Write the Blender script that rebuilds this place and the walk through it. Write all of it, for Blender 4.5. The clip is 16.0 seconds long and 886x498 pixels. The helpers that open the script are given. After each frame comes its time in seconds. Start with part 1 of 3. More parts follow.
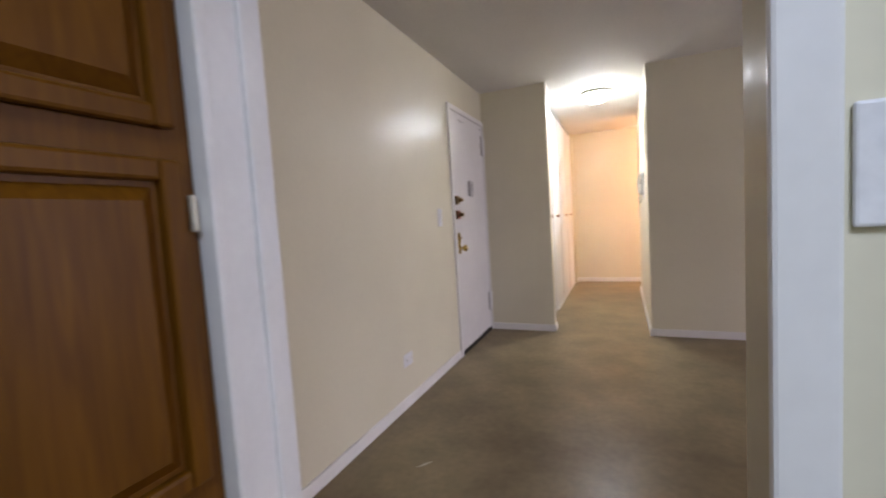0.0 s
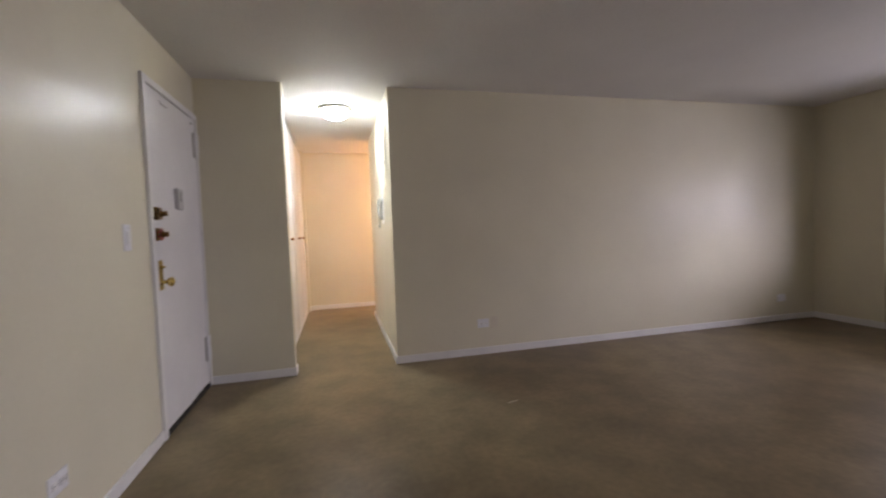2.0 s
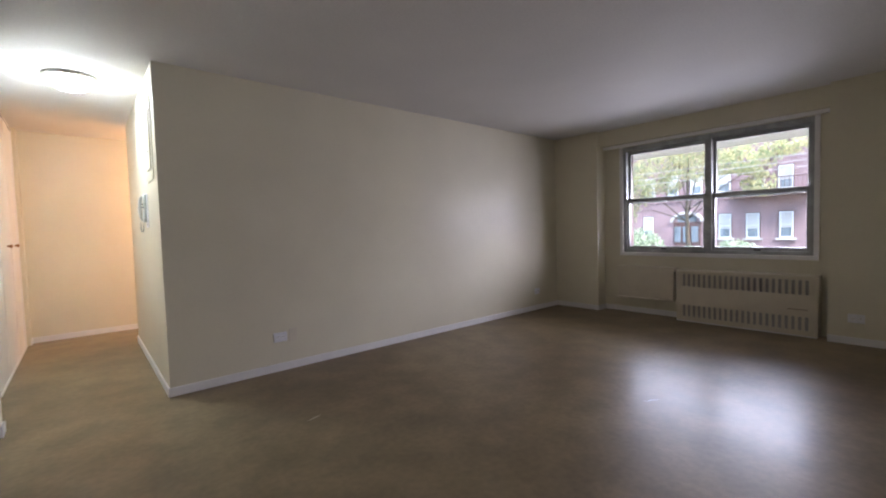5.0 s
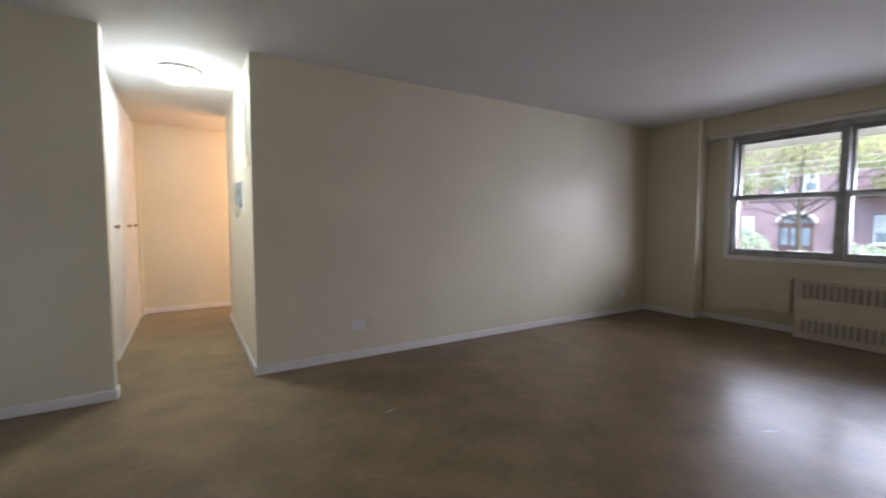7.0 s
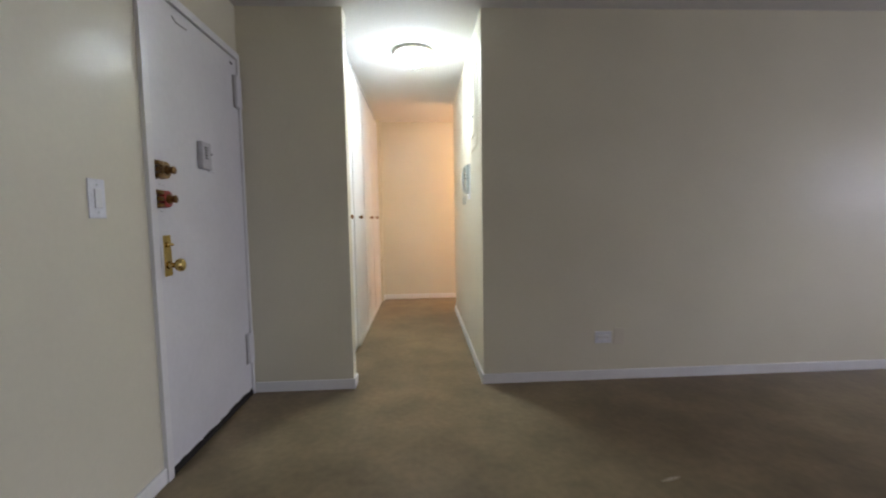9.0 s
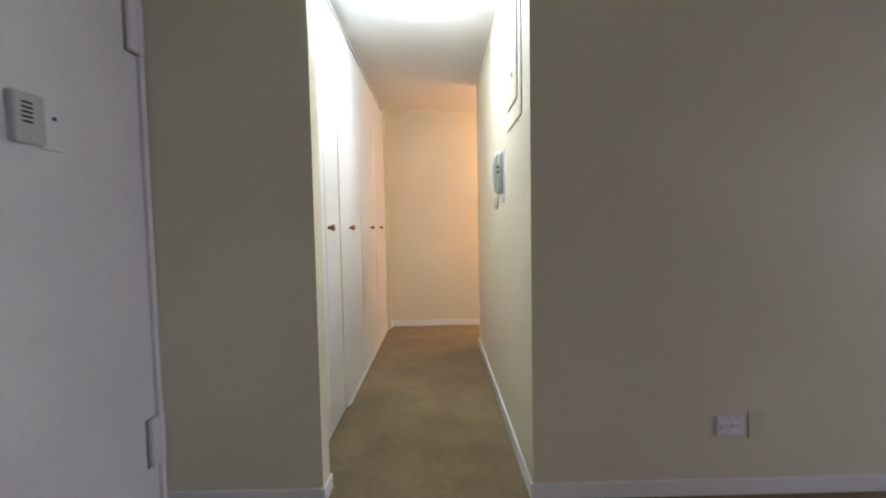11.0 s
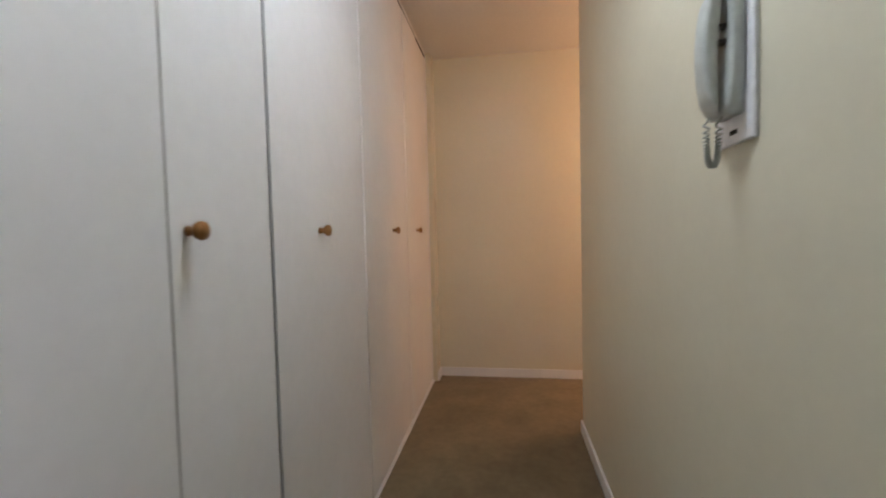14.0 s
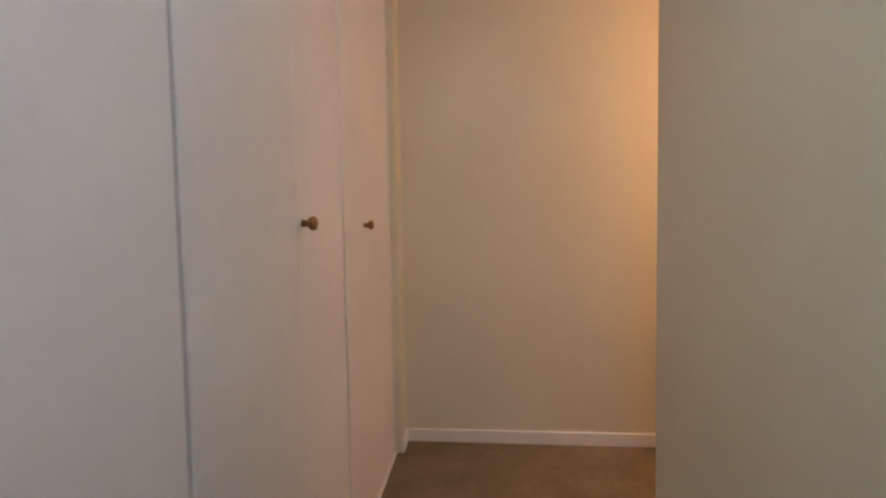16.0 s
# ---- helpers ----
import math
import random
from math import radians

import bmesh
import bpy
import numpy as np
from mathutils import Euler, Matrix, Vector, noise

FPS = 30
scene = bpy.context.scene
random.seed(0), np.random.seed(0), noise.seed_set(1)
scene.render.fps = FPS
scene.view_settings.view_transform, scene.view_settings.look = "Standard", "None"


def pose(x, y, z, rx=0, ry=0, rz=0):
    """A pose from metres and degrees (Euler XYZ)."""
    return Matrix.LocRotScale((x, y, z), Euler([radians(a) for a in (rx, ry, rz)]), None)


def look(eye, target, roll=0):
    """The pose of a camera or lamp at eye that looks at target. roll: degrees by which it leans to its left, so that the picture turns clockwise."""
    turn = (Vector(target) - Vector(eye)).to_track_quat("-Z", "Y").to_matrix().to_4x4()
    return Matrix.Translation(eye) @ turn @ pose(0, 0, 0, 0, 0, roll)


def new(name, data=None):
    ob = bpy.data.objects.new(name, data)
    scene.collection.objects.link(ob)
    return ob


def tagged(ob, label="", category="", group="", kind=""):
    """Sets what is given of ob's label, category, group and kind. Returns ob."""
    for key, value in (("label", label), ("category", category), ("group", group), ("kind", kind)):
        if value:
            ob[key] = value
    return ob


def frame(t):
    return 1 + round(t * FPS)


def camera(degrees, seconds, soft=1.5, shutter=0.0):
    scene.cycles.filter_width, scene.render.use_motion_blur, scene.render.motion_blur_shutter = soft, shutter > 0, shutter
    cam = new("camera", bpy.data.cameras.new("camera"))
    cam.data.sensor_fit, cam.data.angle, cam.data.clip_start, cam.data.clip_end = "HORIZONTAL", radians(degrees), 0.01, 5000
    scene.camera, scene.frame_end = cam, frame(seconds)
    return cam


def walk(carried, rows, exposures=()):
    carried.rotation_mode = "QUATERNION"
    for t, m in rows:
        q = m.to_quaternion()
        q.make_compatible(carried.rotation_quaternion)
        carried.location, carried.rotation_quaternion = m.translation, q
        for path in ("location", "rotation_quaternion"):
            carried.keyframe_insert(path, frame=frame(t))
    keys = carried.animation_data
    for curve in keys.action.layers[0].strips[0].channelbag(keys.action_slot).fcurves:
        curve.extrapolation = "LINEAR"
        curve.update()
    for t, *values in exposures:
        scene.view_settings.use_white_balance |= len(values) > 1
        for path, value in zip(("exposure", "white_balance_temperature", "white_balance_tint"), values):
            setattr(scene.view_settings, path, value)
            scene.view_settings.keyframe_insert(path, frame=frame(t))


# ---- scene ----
cam = camera(93.1, 16.0, soft=2.0, shutter=0.5)
PATH = [
    (0, (1.304, -4.222, 1.19), (0.515, -2.39, 1.048), -3.6),
    (0.4, (1.268, -4.114, 1.177), (0.704, -2.201, 1.021), -3.0),
    (0.5, (1.257, -4.086, 1.172), (0.746, -2.159, 1.013), -3.1),
    (1, (1.166, -3.905, 1.171), (0.844, -1.936, 1.029), -2.8),
    (1.5, (1.105, -3.764, 1.183), (1.246, -1.774, 1.041), -2.2),
    (2, (1.052, -3.708, 1.186), (1.535, -1.77, 1.093), -2.1),
    (2.5, (1.039, -3.665, 1.174), (1.768, -1.803, 1.112), -2.6),
    (3, (1.06, -3.638, 1.181), (1.962, -1.854, 1.136), -2.7),
    (3.5, (1.059, -3.618, 1.16), (2.129, -1.929, 1.102), -2.4),
    (4, (1.066, -3.625, 1.176), (2.247, -2.012, 1.103), -2.3),
    (4.2, (1.085, -3.649, 1.179), (2.295, -2.059, 1.102), -2.3),
    (6.3, (1.091, -3.572, 1.139), (2.452, -2.111, 1.034), -0.6),
    (6.5, (1.094, -3.546, 1.124), (2.367, -2.007, 1.029), -0.3),
    (7, (1.107, -3.469, 1.185), (2.14, -1.761, 1.058), 0.1),
    (7.5, (1.124, -3.398, 1.178), (1.865, -1.548, 1.015), 0.1),
    (8, (1.113, -3.213, 1.155), (1.571, -1.275, 0.965), -0.4),
    (8.5, (1.089, -2.981, 1.141), (1.413, -1.011, 1.013), -0.7),
    (9, (1.122, -2.742, 1.113), (1.223, -0.749, 0.969), -1.0),
    (9.2, (1.151, -2.64, 1.112), (1.171, -0.645, 0.982), -0.9),
    (11.3, (1.155, -1.533, 1.135), (1.172, 0.465, 1.042), -1.1),
    (11.5, (1.156, -1.431, 1.117), (1.213, 0.567, 1.053), -0.9),
    (12, (1.143, -1.15, 1.122), (1.158, 0.849, 1.051), -2.1),
    (12.5, (1.176, -0.875, 1.128), (1.097, 1.122, 1.041), -1.0),
    (13, (1.15, -0.6, 1.123), (1.058, 1.396, 1.037), -0.4),
    (13.5, (1.133, -0.359, 1.122), (0.902, 1.626, 1.036), -1.2),
    (14, (1.125, -0.101, 1.129), (0.822, 1.874, 1.046), -1.4),
    (14.5, (1.097, 0.159, 1.112), (0.836, 2.139, 1.013), -1.1),
    (14.8, (1.078, 0.308, 1.104), (0.837, 2.291, 1.005), -2.5),
    (15, (1.063, 0.404, 1.103), (0.801, 2.382, 0.971), -2.4),
    (15.5, (1.048, 0.686, 1.109), (0.739, 2.658, 0.977), -2.0),
    (16, (0.99, 0.955, 1.121), (0.816, 2.945, 1.027), -1.0),
]
EXPOSURES = [(0.0, 3.85, 6700, 17), (1.0, 3.5, 6800, 15), (2.0, 3.45, 6700, 15), (4.2, 3.5, 6300, 13), (7.0, 3.45, 6200, 10), (9.0, 3.3, 6150, 8),
             (11.4, 3.15, 6200, 10), (12.5, 2.78, 6250, 13), (13.5, 2.48, 6300, 14), (15.0, 2.2, 6300, 15), (16.0, 2.3, 6150, 16)]
walk(cam, [(t, look(eye, target, roll)) for t, eye, target, roll in PATH], EXPOSURES)
SKY, SUN, DAY = 0.15, 1.15, 31.0
LAMP, KITCHEN, PASSAGE = 11.5, 2.6, 6.6

# ---- light ----
world = bpy.data.worlds.new("world")
scene.world = world
world.use_nodes = True
wn = world.node_tree.nodes
sky = wn.new("ShaderNodeTexSky")
sky.sky_type, sky.sun_disc = "NISHITA", False
sky.sun_elevation, sky.sun_rotation = radians(48), radians(150)
sky.air_density, sky.dust_density = 1.0, 3.0
wn["Background"].inputs["Strength"].default_value = SKY
world.node_tree.links.new(sky.outputs[0], wn["Background"].inputs["Color"])

sun_data = bpy.data.lights.new("sun", "SUN")
sun_data.energy, sun_data.angle, sun_data.color = SUN, radians(25), (1.0, 0.96, 0.96)
sun = new("sun", sun_data)
sun.rotation_euler = Euler((radians(42), 0, radians(-30)))


def lamp(name, kind, place, power, colour, size):
    data = bpy.data.lights.new(name, kind)
    data.energy, data.color = power, colour
    if kind == "AREA":
        data.size = size
    else:
        data.shadow_soft_size = size
    ob = new(name, data)
    ob.location = place
    return ob


# ---- materials ----
def material(name, colour, rough=0.5, metal=0.0, vary=0.06, scale=3.0, grain=60.0, bump=0.05, depth=0.004, tint=None, spec=0.5, mottle=0.12):
    """Two scales of colour change, changing gloss and fine relief, in metres."""
    m = bpy.data.materials.new(name)
    m.use_nodes = True
    nodes, link = m.node_tree.nodes, m.node_tree.links.new
    bsdf = nodes["Principled BSDF"]
    geo = nodes.new("ShaderNodeNewGeometry")
    big, small = nodes.new("ShaderNodeTexNoise"), nodes.new("ShaderNodeTexNoise")
    big.inputs["Scale"].default_value, big.inputs["Detail"].default_value = scale, 4
    small.inputs["Scale"].default_value, small.inputs["Detail"].default_value = grain, 3
    for tex in (big, small):
        link(geo.outputs["Position"], tex.inputs["Vector"])
    ramp = nodes.new("ShaderNodeMix")
    ramp.data_type = "RGBA"
    dark = tint or tuple(c * (1 - 2.5 * vary) for c in colour)
    light = tuple(min(1, c * (1 + vary)) for c in colour)
    ramp.inputs["A"].default_value, ramp.inputs["B"].default_value = (*dark, 1), (*light, 1)
    stretch = nodes.new("ShaderNodeMapRange")
    stretch.interpolation_type = "SMOOTHSTEP"
    stretch.inputs["From Min"].default_value, stretch.inputs["From Max"].default_value = 0.2, 0.8
    link(big.outputs["Fac"], stretch.inputs["Value"])
    link(stretch.outputs["Result"], ramp.inputs["Factor"])
    fine = nodes.new("ShaderNodeMix")
    fine.data_type, fine.blend_type = "RGBA", "MULTIPLY"
    level = nodes.new("ShaderNodeMapRange")
    level.inputs["From Min"].default_value, level.inputs["From Max"].default_value = 0.3, 0.7
    level.inputs["To Min"].default_value, level.inputs["To Max"].default_value = 0.4, 1.6
    link(small.outputs["Fac"], level.inputs["Value"])
    fine.inputs["Factor"].default_value = mottle
    link(ramp.outputs["Result"], fine.inputs["A"])
    link(level.outputs["Result"], fine.inputs["B"])
    link(fine.outputs["Result"], bsdf.inputs["Base Color"])
    gloss = nodes.new("ShaderNodeMapRange")
    gloss.inputs["To Min"].default_value, gloss.inputs["To Max"].default_value = max(0.02, rough * 0.85), min(1, rough * 1.15)
    link(big.outputs["Fac"], gloss.inputs["Value"])
    link(gloss.outputs["Result"], bsdf.inputs["Roughness"])
    bsdf.inputs["Metallic"].default_value = metal
    bsdf.inputs["Specular IOR Level"].default_value = spec
    if bump:
        b = nodes.new("ShaderNodeBump")
        b.inputs["Strength"].default_value, b.inputs["Distance"].default_value = bump, depth
        mixed = nodes.new("ShaderNodeMath")
        mixed.operation = "ADD"
        link(big.outputs["Fac"], mixed.inputs[0])
        link(small.outputs["Fac"], mixed.inputs[1])
        link(mixed.outputs[0], b.inputs["Height"])
        link(b.outputs["Normal"], bsdf.inputs["Normal"])
    return m


def glowing(name, colour, strength):
    m = bpy.data.materials.new(name)
    m.use_nodes = True
    bsdf = m.node_tree.nodes["Principled BSDF"]
    bsdf.inputs["Base Color"].default_value = (0.8, 0.78, 0.72, 1)
    bsdf.inputs["Emission Color"].default_value = (*colour, 1)
    bsdf.inputs["Emission Strength"].default_value = strength
    return m


def wood_material(name, light, dark, rough):
    m = bpy.data.materials.new(name)
    m.use_nodes = True
    nodes, link = m.node_tree.nodes, m.node_tree.links.new
    bsdf = nodes["Principled BSDF"]
    coord, mapping = nodes.new("ShaderNodeTexCoord"), nodes.new("ShaderNodeMapping")
    mapping.inputs["Scale"].default_value = (22, 22, 1.6)
    link(coord.outputs["Object"], mapping.inputs["Vector"])
    info = nodes.new("ShaderNodeObjectInfo")
    link(info.outputs["Random"], mapping.inputs["Location"])
    tex = nodes.new("ShaderNodeTexNoise")
    tex.inputs["Scale"].default_value, tex.inputs["Detail"].default_value, tex.inputs["Distortion"].default_value = 2.2, 8, 1.4
    link(mapping.outputs["Vector"], tex.inputs["Vector"])
    ramp = nodes.new("ShaderNodeValToRGB")
    ramp.color_ramp.elements[0].position, ramp.color_ramp.elements[0].color = 0.22, (*dark, 1)
    ramp.color_ramp.elements[1].position, ramp.color_ramp.elements[1].color = 0.74, (*light, 1)
    link(tex.outputs["Fac"], ramp.inputs["Fac"])
    link(ramp.outputs["Color"], bsdf.inputs["Base Color"])
    b = nodes.new("ShaderNodeBump")
    b.inputs["Strength"].default_value, b.inputs["Distance"].default_value = 0.15, 0.002
    link(tex.outputs["Fac"], b.inputs["Height"])
    link(b.outputs["Normal"], bsdf.inputs["Normal"])
    bsdf.inputs["Roughness"].default_value = rough
    bsdf.inputs["Specular IOR Level"].default_value = 0.2
    return m


def glass_material():
    m = bpy.data.materials.new("window_glass")
    m.use_nodes = True
    nodes, link = m.node_tree.nodes, m.node_tree.links.new
    nodes.remove(nodes["Principled BSDF"])
    clear, shine, mix, fres = (nodes.new("ShaderNodeBsdfTransparent"), nodes.new("ShaderNodeBsdfGlossy"),
                               nodes.new("ShaderNodeMixShader"), nodes.new("ShaderNodeFresnel"))
    clear.inputs["Color"].default_value = (0.93, 0.95, 0.95, 1)
    shine.inputs["Roughness"].default_value = 0.02
    link(fres.outputs[0], mix.inputs[0])
    link(clear.outputs[0], mix.inputs[1])
    link(shine.outputs[0], mix.inputs[2])
    link(mix.outputs[0], nodes["Material Output"].inputs["Surface"])
    return m


def wall_paint():
    """Cream satin paint over rolled, slightly wavy plaster."""
    m = material("cream_wall_paint", (0.69, 0.648, 0.500), rough=0.5, vary=0.025, scale=1.3, grain=45, bump=0.05, depth=0.004, mottle=0.02, spec=0.15)
    nodes, link = m.node_tree.nodes, m.node_tree.links.new
    bsdf = nodes["Principled BSDF"]
    geo, wave, b = nodes.new("ShaderNodeNewGeometry"), nodes.new("ShaderNodeTexNoise"), nodes.new("ShaderNodeBump")
    wave.inputs["Scale"].default_value, wave.inputs["Detail"].default_value = 3.2, 3
    link(geo.outputs["Position"], wave.inputs["Vector"])
    b.inputs["Strength"].default_value, b.inputs["Distance"].default_value = 0.55, 0.02
    link(wave.outputs["Fac"], b.inputs["Height"])
    link(b.outputs["Normal"], bsdf.inputs["Coat Normal"])
    bsdf.inputs["Coat Weight"].default_value, bsdf.inputs["Coat Roughness"].default_value = 0.22, 0.26
    return m


CREAM = wall_paint()
CEILING = material("ceiling_paint", (0.69, 0.675, 0.65), rough=0.75, vary=0.03, scale=1.1, grain=70, bump=0.12, depth=0.003, mottle=0.06)
WHITE = material("white_gloss_paint", (0.78, 0.77, 0.75), rough=0.32, vary=0.03, scale=3.5, grain=50, bump=0.05, depth=0.003, mottle=0.03)
DOORPAINT = material("white_door_paint", (0.74, 0.73, 0.73), rough=0.4, vary=0.03, scale=2.2, grain=35, bump=0.06, depth=0.003, mottle=0.03)
CLOSETPAINT = material("closet_door_paint", (0.76, 0.755, 0.75), rough=0.42, vary=0.03, scale=2.0, grain=30, bump=0.05, depth=0.003, mottle=0.025)


def floor_material():
    """Brown sealed floor: cloudy wear, dark specks and streaks under an uneven coat of wax."""
    m = material("worn_sealed_floor", (0.242, 0.189, 0.108), rough=0.40, vary=0.06, scale=0.8, grain=26, bump=0.0,
                 tint=(0.158, 0.117, 0.070), mottle=0.14, spec=0.10)
    nodes, link = m.node_tree.nodes, m.node_tree.links.new
    bsdf = nodes["Principled BSDF"]
    geo = nodes.new("ShaderNodeNewGeometry")
    base = bsdf.inputs["Base Color"].links[0].from_socket
    stain, patch = nodes.new("ShaderNodeTexNoise"), nodes.new("ShaderNodeMapRange")
    stain.inputs["Scale"].default_value, stain.inputs["Detail"].default_value, stain.inputs["Distortion"].default_value = 3.5, 4, 0.0
    link(geo.outputs["Position"], stain.inputs["Vector"])
    patch.interpolation_type = "SMOOTHSTEP"
    patch.inputs["From Min"].default_value, patch.inputs["From Max"].default_value = 0.25, 0.75
    patch.inputs["To Min"].default_value, patch.inputs["To Max"].default_value = 0.80, 1.12
    link(stain.outputs["Fac"], patch.inputs["Value"])
    worn = nodes.new("ShaderNodeMix")
    worn.data_type, worn.blend_type = "RGBA", "MULTIPLY"
    worn.inputs["Factor"].default_value = 1.0
    link(base, worn.inputs["A"])
    link(patch.outputs["Result"], worn.inputs["B"])
    link(worn.outputs["Result"], bsdf.inputs["Base Color"])
    wax, dull = nodes.new("ShaderNodeTexNoise"), nodes.new("ShaderNodeMapRange")
    wax.inputs["Scale"].default_value, wax.inputs["Detail"].default_value, wax.inputs["Distortion"].default_value = 2.4, 3, 0.0
    link(geo.outputs["Position"], wax.inputs["Vector"])
    dull.inputs["From Min"].default_value, dull.inputs["From Max"].default_value = 0.3, 0.7
    dull.inputs["To Min"].default_value, dull.inputs["To Max"].default_value = 0.20, 0.268
    link(wax.outputs["Fac"], dull.inputs["Value"])
    link(dull.outputs["Result"], bsdf.inputs["Coat Roughness"])
    bsdf.inputs["Coat Weight"].default_value = 0.16
    b = nodes.new("ShaderNodeBump")
    b.inputs["Strength"].default_value, b.inputs["Distance"].default_value = 0.12, 0.01
    link(wax.outputs["Fac"], b.inputs["Height"])
    link(b.outputs["Normal"], bsdf.inputs["Coat Normal"])
    return m


FLOOR = floor_material()
SCUFF = material("pale_scuff", (0.42, 0.37, 0.28), rough=0.5, vary=0.1, scale=40)
OAK = wood_material("honey_oak", (0.150, 0.058, 0.003), (0.078, 0.026, 0.0012), 0.45)
KNOBWOOD = wood_material("knob_wood", (0.36, 0.17, 0.055), (0.2, 0.085, 0.025), 0.3)
BRASS = material("polished_brass", (0.80, 0.60, 0.22), rough=0.2, metal=1.0, vary=0.1, scale=30, bump=0.02)
OLDBRASS = material("aged_brass", (0.24, 0.14, 0.055), rough=0.35, metal=1.0, vary=0.2, scale=40, bump=0.05)
TANBRASS = material("tan_lock_brass", (0.40, 0.27, 0.13), rough=0.38, metal=0.9, vary=0.2, scale=40, bump=0.05)
REDLOCK = material("worn_red_lock_paint", (0.34, 0.030, 0.022), rough=0.35, vary=0.2, scale=40, bump=0.05)
DARK = material("dark_gap", (0.025, 0.02, 0.016), rough=0.8, bump=0)
ALU = material("weathered_aluminium", (0.36, 0.37, 0.36), rough=0.42, metal=0.75, vary=0.12, scale=9, bump=0.05)
PLASTIC = material("white_plastic", (0.76, 0.76, 0.77), rough=0.35, vary=0.02, scale=8, bump=0.02)
CHIME = material("dull_grey_plastic", (0.52, 0.51, 0.51), rough=0.45, vary=0.03, scale=10, bump=0.02)
GREYPLASTIC = material("pale_grey_plastic", (0.50, 0.53, 0.50), rough=0.38, vary=0.04, scale=12, bump=0.03)
CORD = material("grey_green_cord", (0.36, 0.38, 0.33), rough=0.5, bump=0)
ENAMEL = material("cream_enamel", (0.68, 0.62, 0.49), rough=0.38, vary=0.03, scale=4, grain=50, bump=0.04, mottle=0.02)
# Mid grey for painted shade in slots and gaps, also for scrapes.
GRILLE = material("shade_and_scrape_grey", (0.36, 0.34, 0.31), rough=0.7, bump=0)
GLASS = glass_material()
BULB = glowing("lamp_glass", (0.84, 0.925, 1.0), LAMP)
NICKEL = material("brushed_nickel", (0.74, 0.71, 0.66), rough=0.45, metal=1.0, vary=0.1, scale=30, bump=0.02)
BRICK = material("weathered_brick", (0.29, 0.19, 0.195), rough=0.85, vary=0.12, scale=1.2, grain=9, bump=0.2, depth=0.02, mottle=0.3)
TRIM = material("pale_stone_trim", (0.48, 0.45, 0.43), rough=0.8, vary=0.08, scale=2)
PANE = material("far_window_pane", (0.20, 0.23, 0.26), rough=0.12, vary=0.2, scale=1.5, bump=0)
BARK = material("tree_bark", (0.09, 0.07, 0.05), rough=0.9, vary=0.2, scale=6, bump=0.5, depth=0.03)
GRASS = material("lawn_ground", (0.13, 0.13, 0.10), rough=0.9, vary=0.2, scale=1.0, grain=20, bump=0.3, depth=0.03)
ROAD = material("asphalt", (0.06, 0.06, 0.06), rough=0.85, vary=0.1, scale=2, bump=0.2)
SOFFIT = material("white_soffit_paint", (0.56, 0.55, 0.55), rough=0.7, vary=0.03, scale=2)
RUST = material("fire_escape_paint", (0.10, 0.05, 0.045), rough=0.7, vary=0.1, scale=4)


def leaf_material(name, a, b):
    m = bpy.data.materials.new(name)
    m.use_nodes = True
    nodes, link = m.node_tree.nodes, m.node_tree.links.new
    geo, ramp = nodes.new("ShaderNodeNewGeometry"), nodes.new("ShaderNodeMix")
    ramp.data_type = "RGBA"
    ramp.inputs["A"].default_value, ramp.inputs["B"].default_value = (*a, 1), (*b, 1)
    link(geo.outputs["Random Per Island"], ramp.inputs["Factor"])
    bsdf = nodes["Principled BSDF"]
    link(ramp.outputs["Result"], bsdf.inputs["Base Color"])
    bsdf.inputs["Roughness"].default_value = 0.6
    glow = nodes.new("ShaderNodeBsdfTranslucent")
    link(ramp.outputs["Result"], glow.inputs["Color"])
    mix = nodes.new("ShaderNodeMixShader")
    mix.inputs[0].default_value = 0.45
    link(bsdf.outputs[0], mix.inputs[1])
    link(glow.outputs[0], mix.inputs[2])
    link(mix.outputs[0], nodes["Material Output"].inputs["Surface"])
    return m


LEAF = leaf_material("autumn_leaves", (0.24, 0.31, 0.17), (0.55, 0.48, 0.26))
HEDGE = leaf_material("hedge_leaves", (0.20, 0.26, 0.18), (0.42, 0.47, 0.34))


# ---- mesh helpers ----
def box(bm, x0, x1, y0, y1, z0, z1, bevel=0.0):
    made = bmesh.ops.create_cube(bm, size=1, matrix=Matrix.Translation(((x0 + x1) / 2, (y0 + y1) / 2, (z0 + z1) / 2))
                                 @ Matrix.Diagonal((abs(x1 - x0), abs(y1 - y0), abs(z1 - z0), 1)))
    if bevel:
        edges = list({e for v in made["verts"] for e in v.link_edges})
        bmesh.ops.bevel(bm, geom=edges, offset=bevel, segments=2, affect="EDGES", profile=0.5)


def boxes(*rows, bevel=0.0):
    bm = bmesh.new()
    for row in rows:
        box(bm, *row, bevel=bevel)
    return bm


def spin(profile, axis="z", steps=28):
    """A turned body from (radius, height) pairs about the axis."""
    bm = bmesh.new()
    rings = []
    for r, h in profile:
        ring = []
        for k in range(steps):
            a = 2 * math.pi * k / steps
            c, s = r * math.cos(a), r * math.sin(a)
            ring.append(bm.verts.new({"z": (c, s, h), "x": (h, c, s), "y": (c, h, s)}[axis]))
        rings.append(ring)
    for lower, upper in zip(rings, rings[1:]):
        for k in range(steps):
            bm.faces.new((lower[k], lower[(k + 1) % steps], upper[(k + 1) % steps], upper[k]))
    bm.faces.new(rings[0][::-1])
    bm.faces.new(rings[-1])
    bmesh.ops.recalc_face_normals(bm, faces=bm.faces)
    return bm


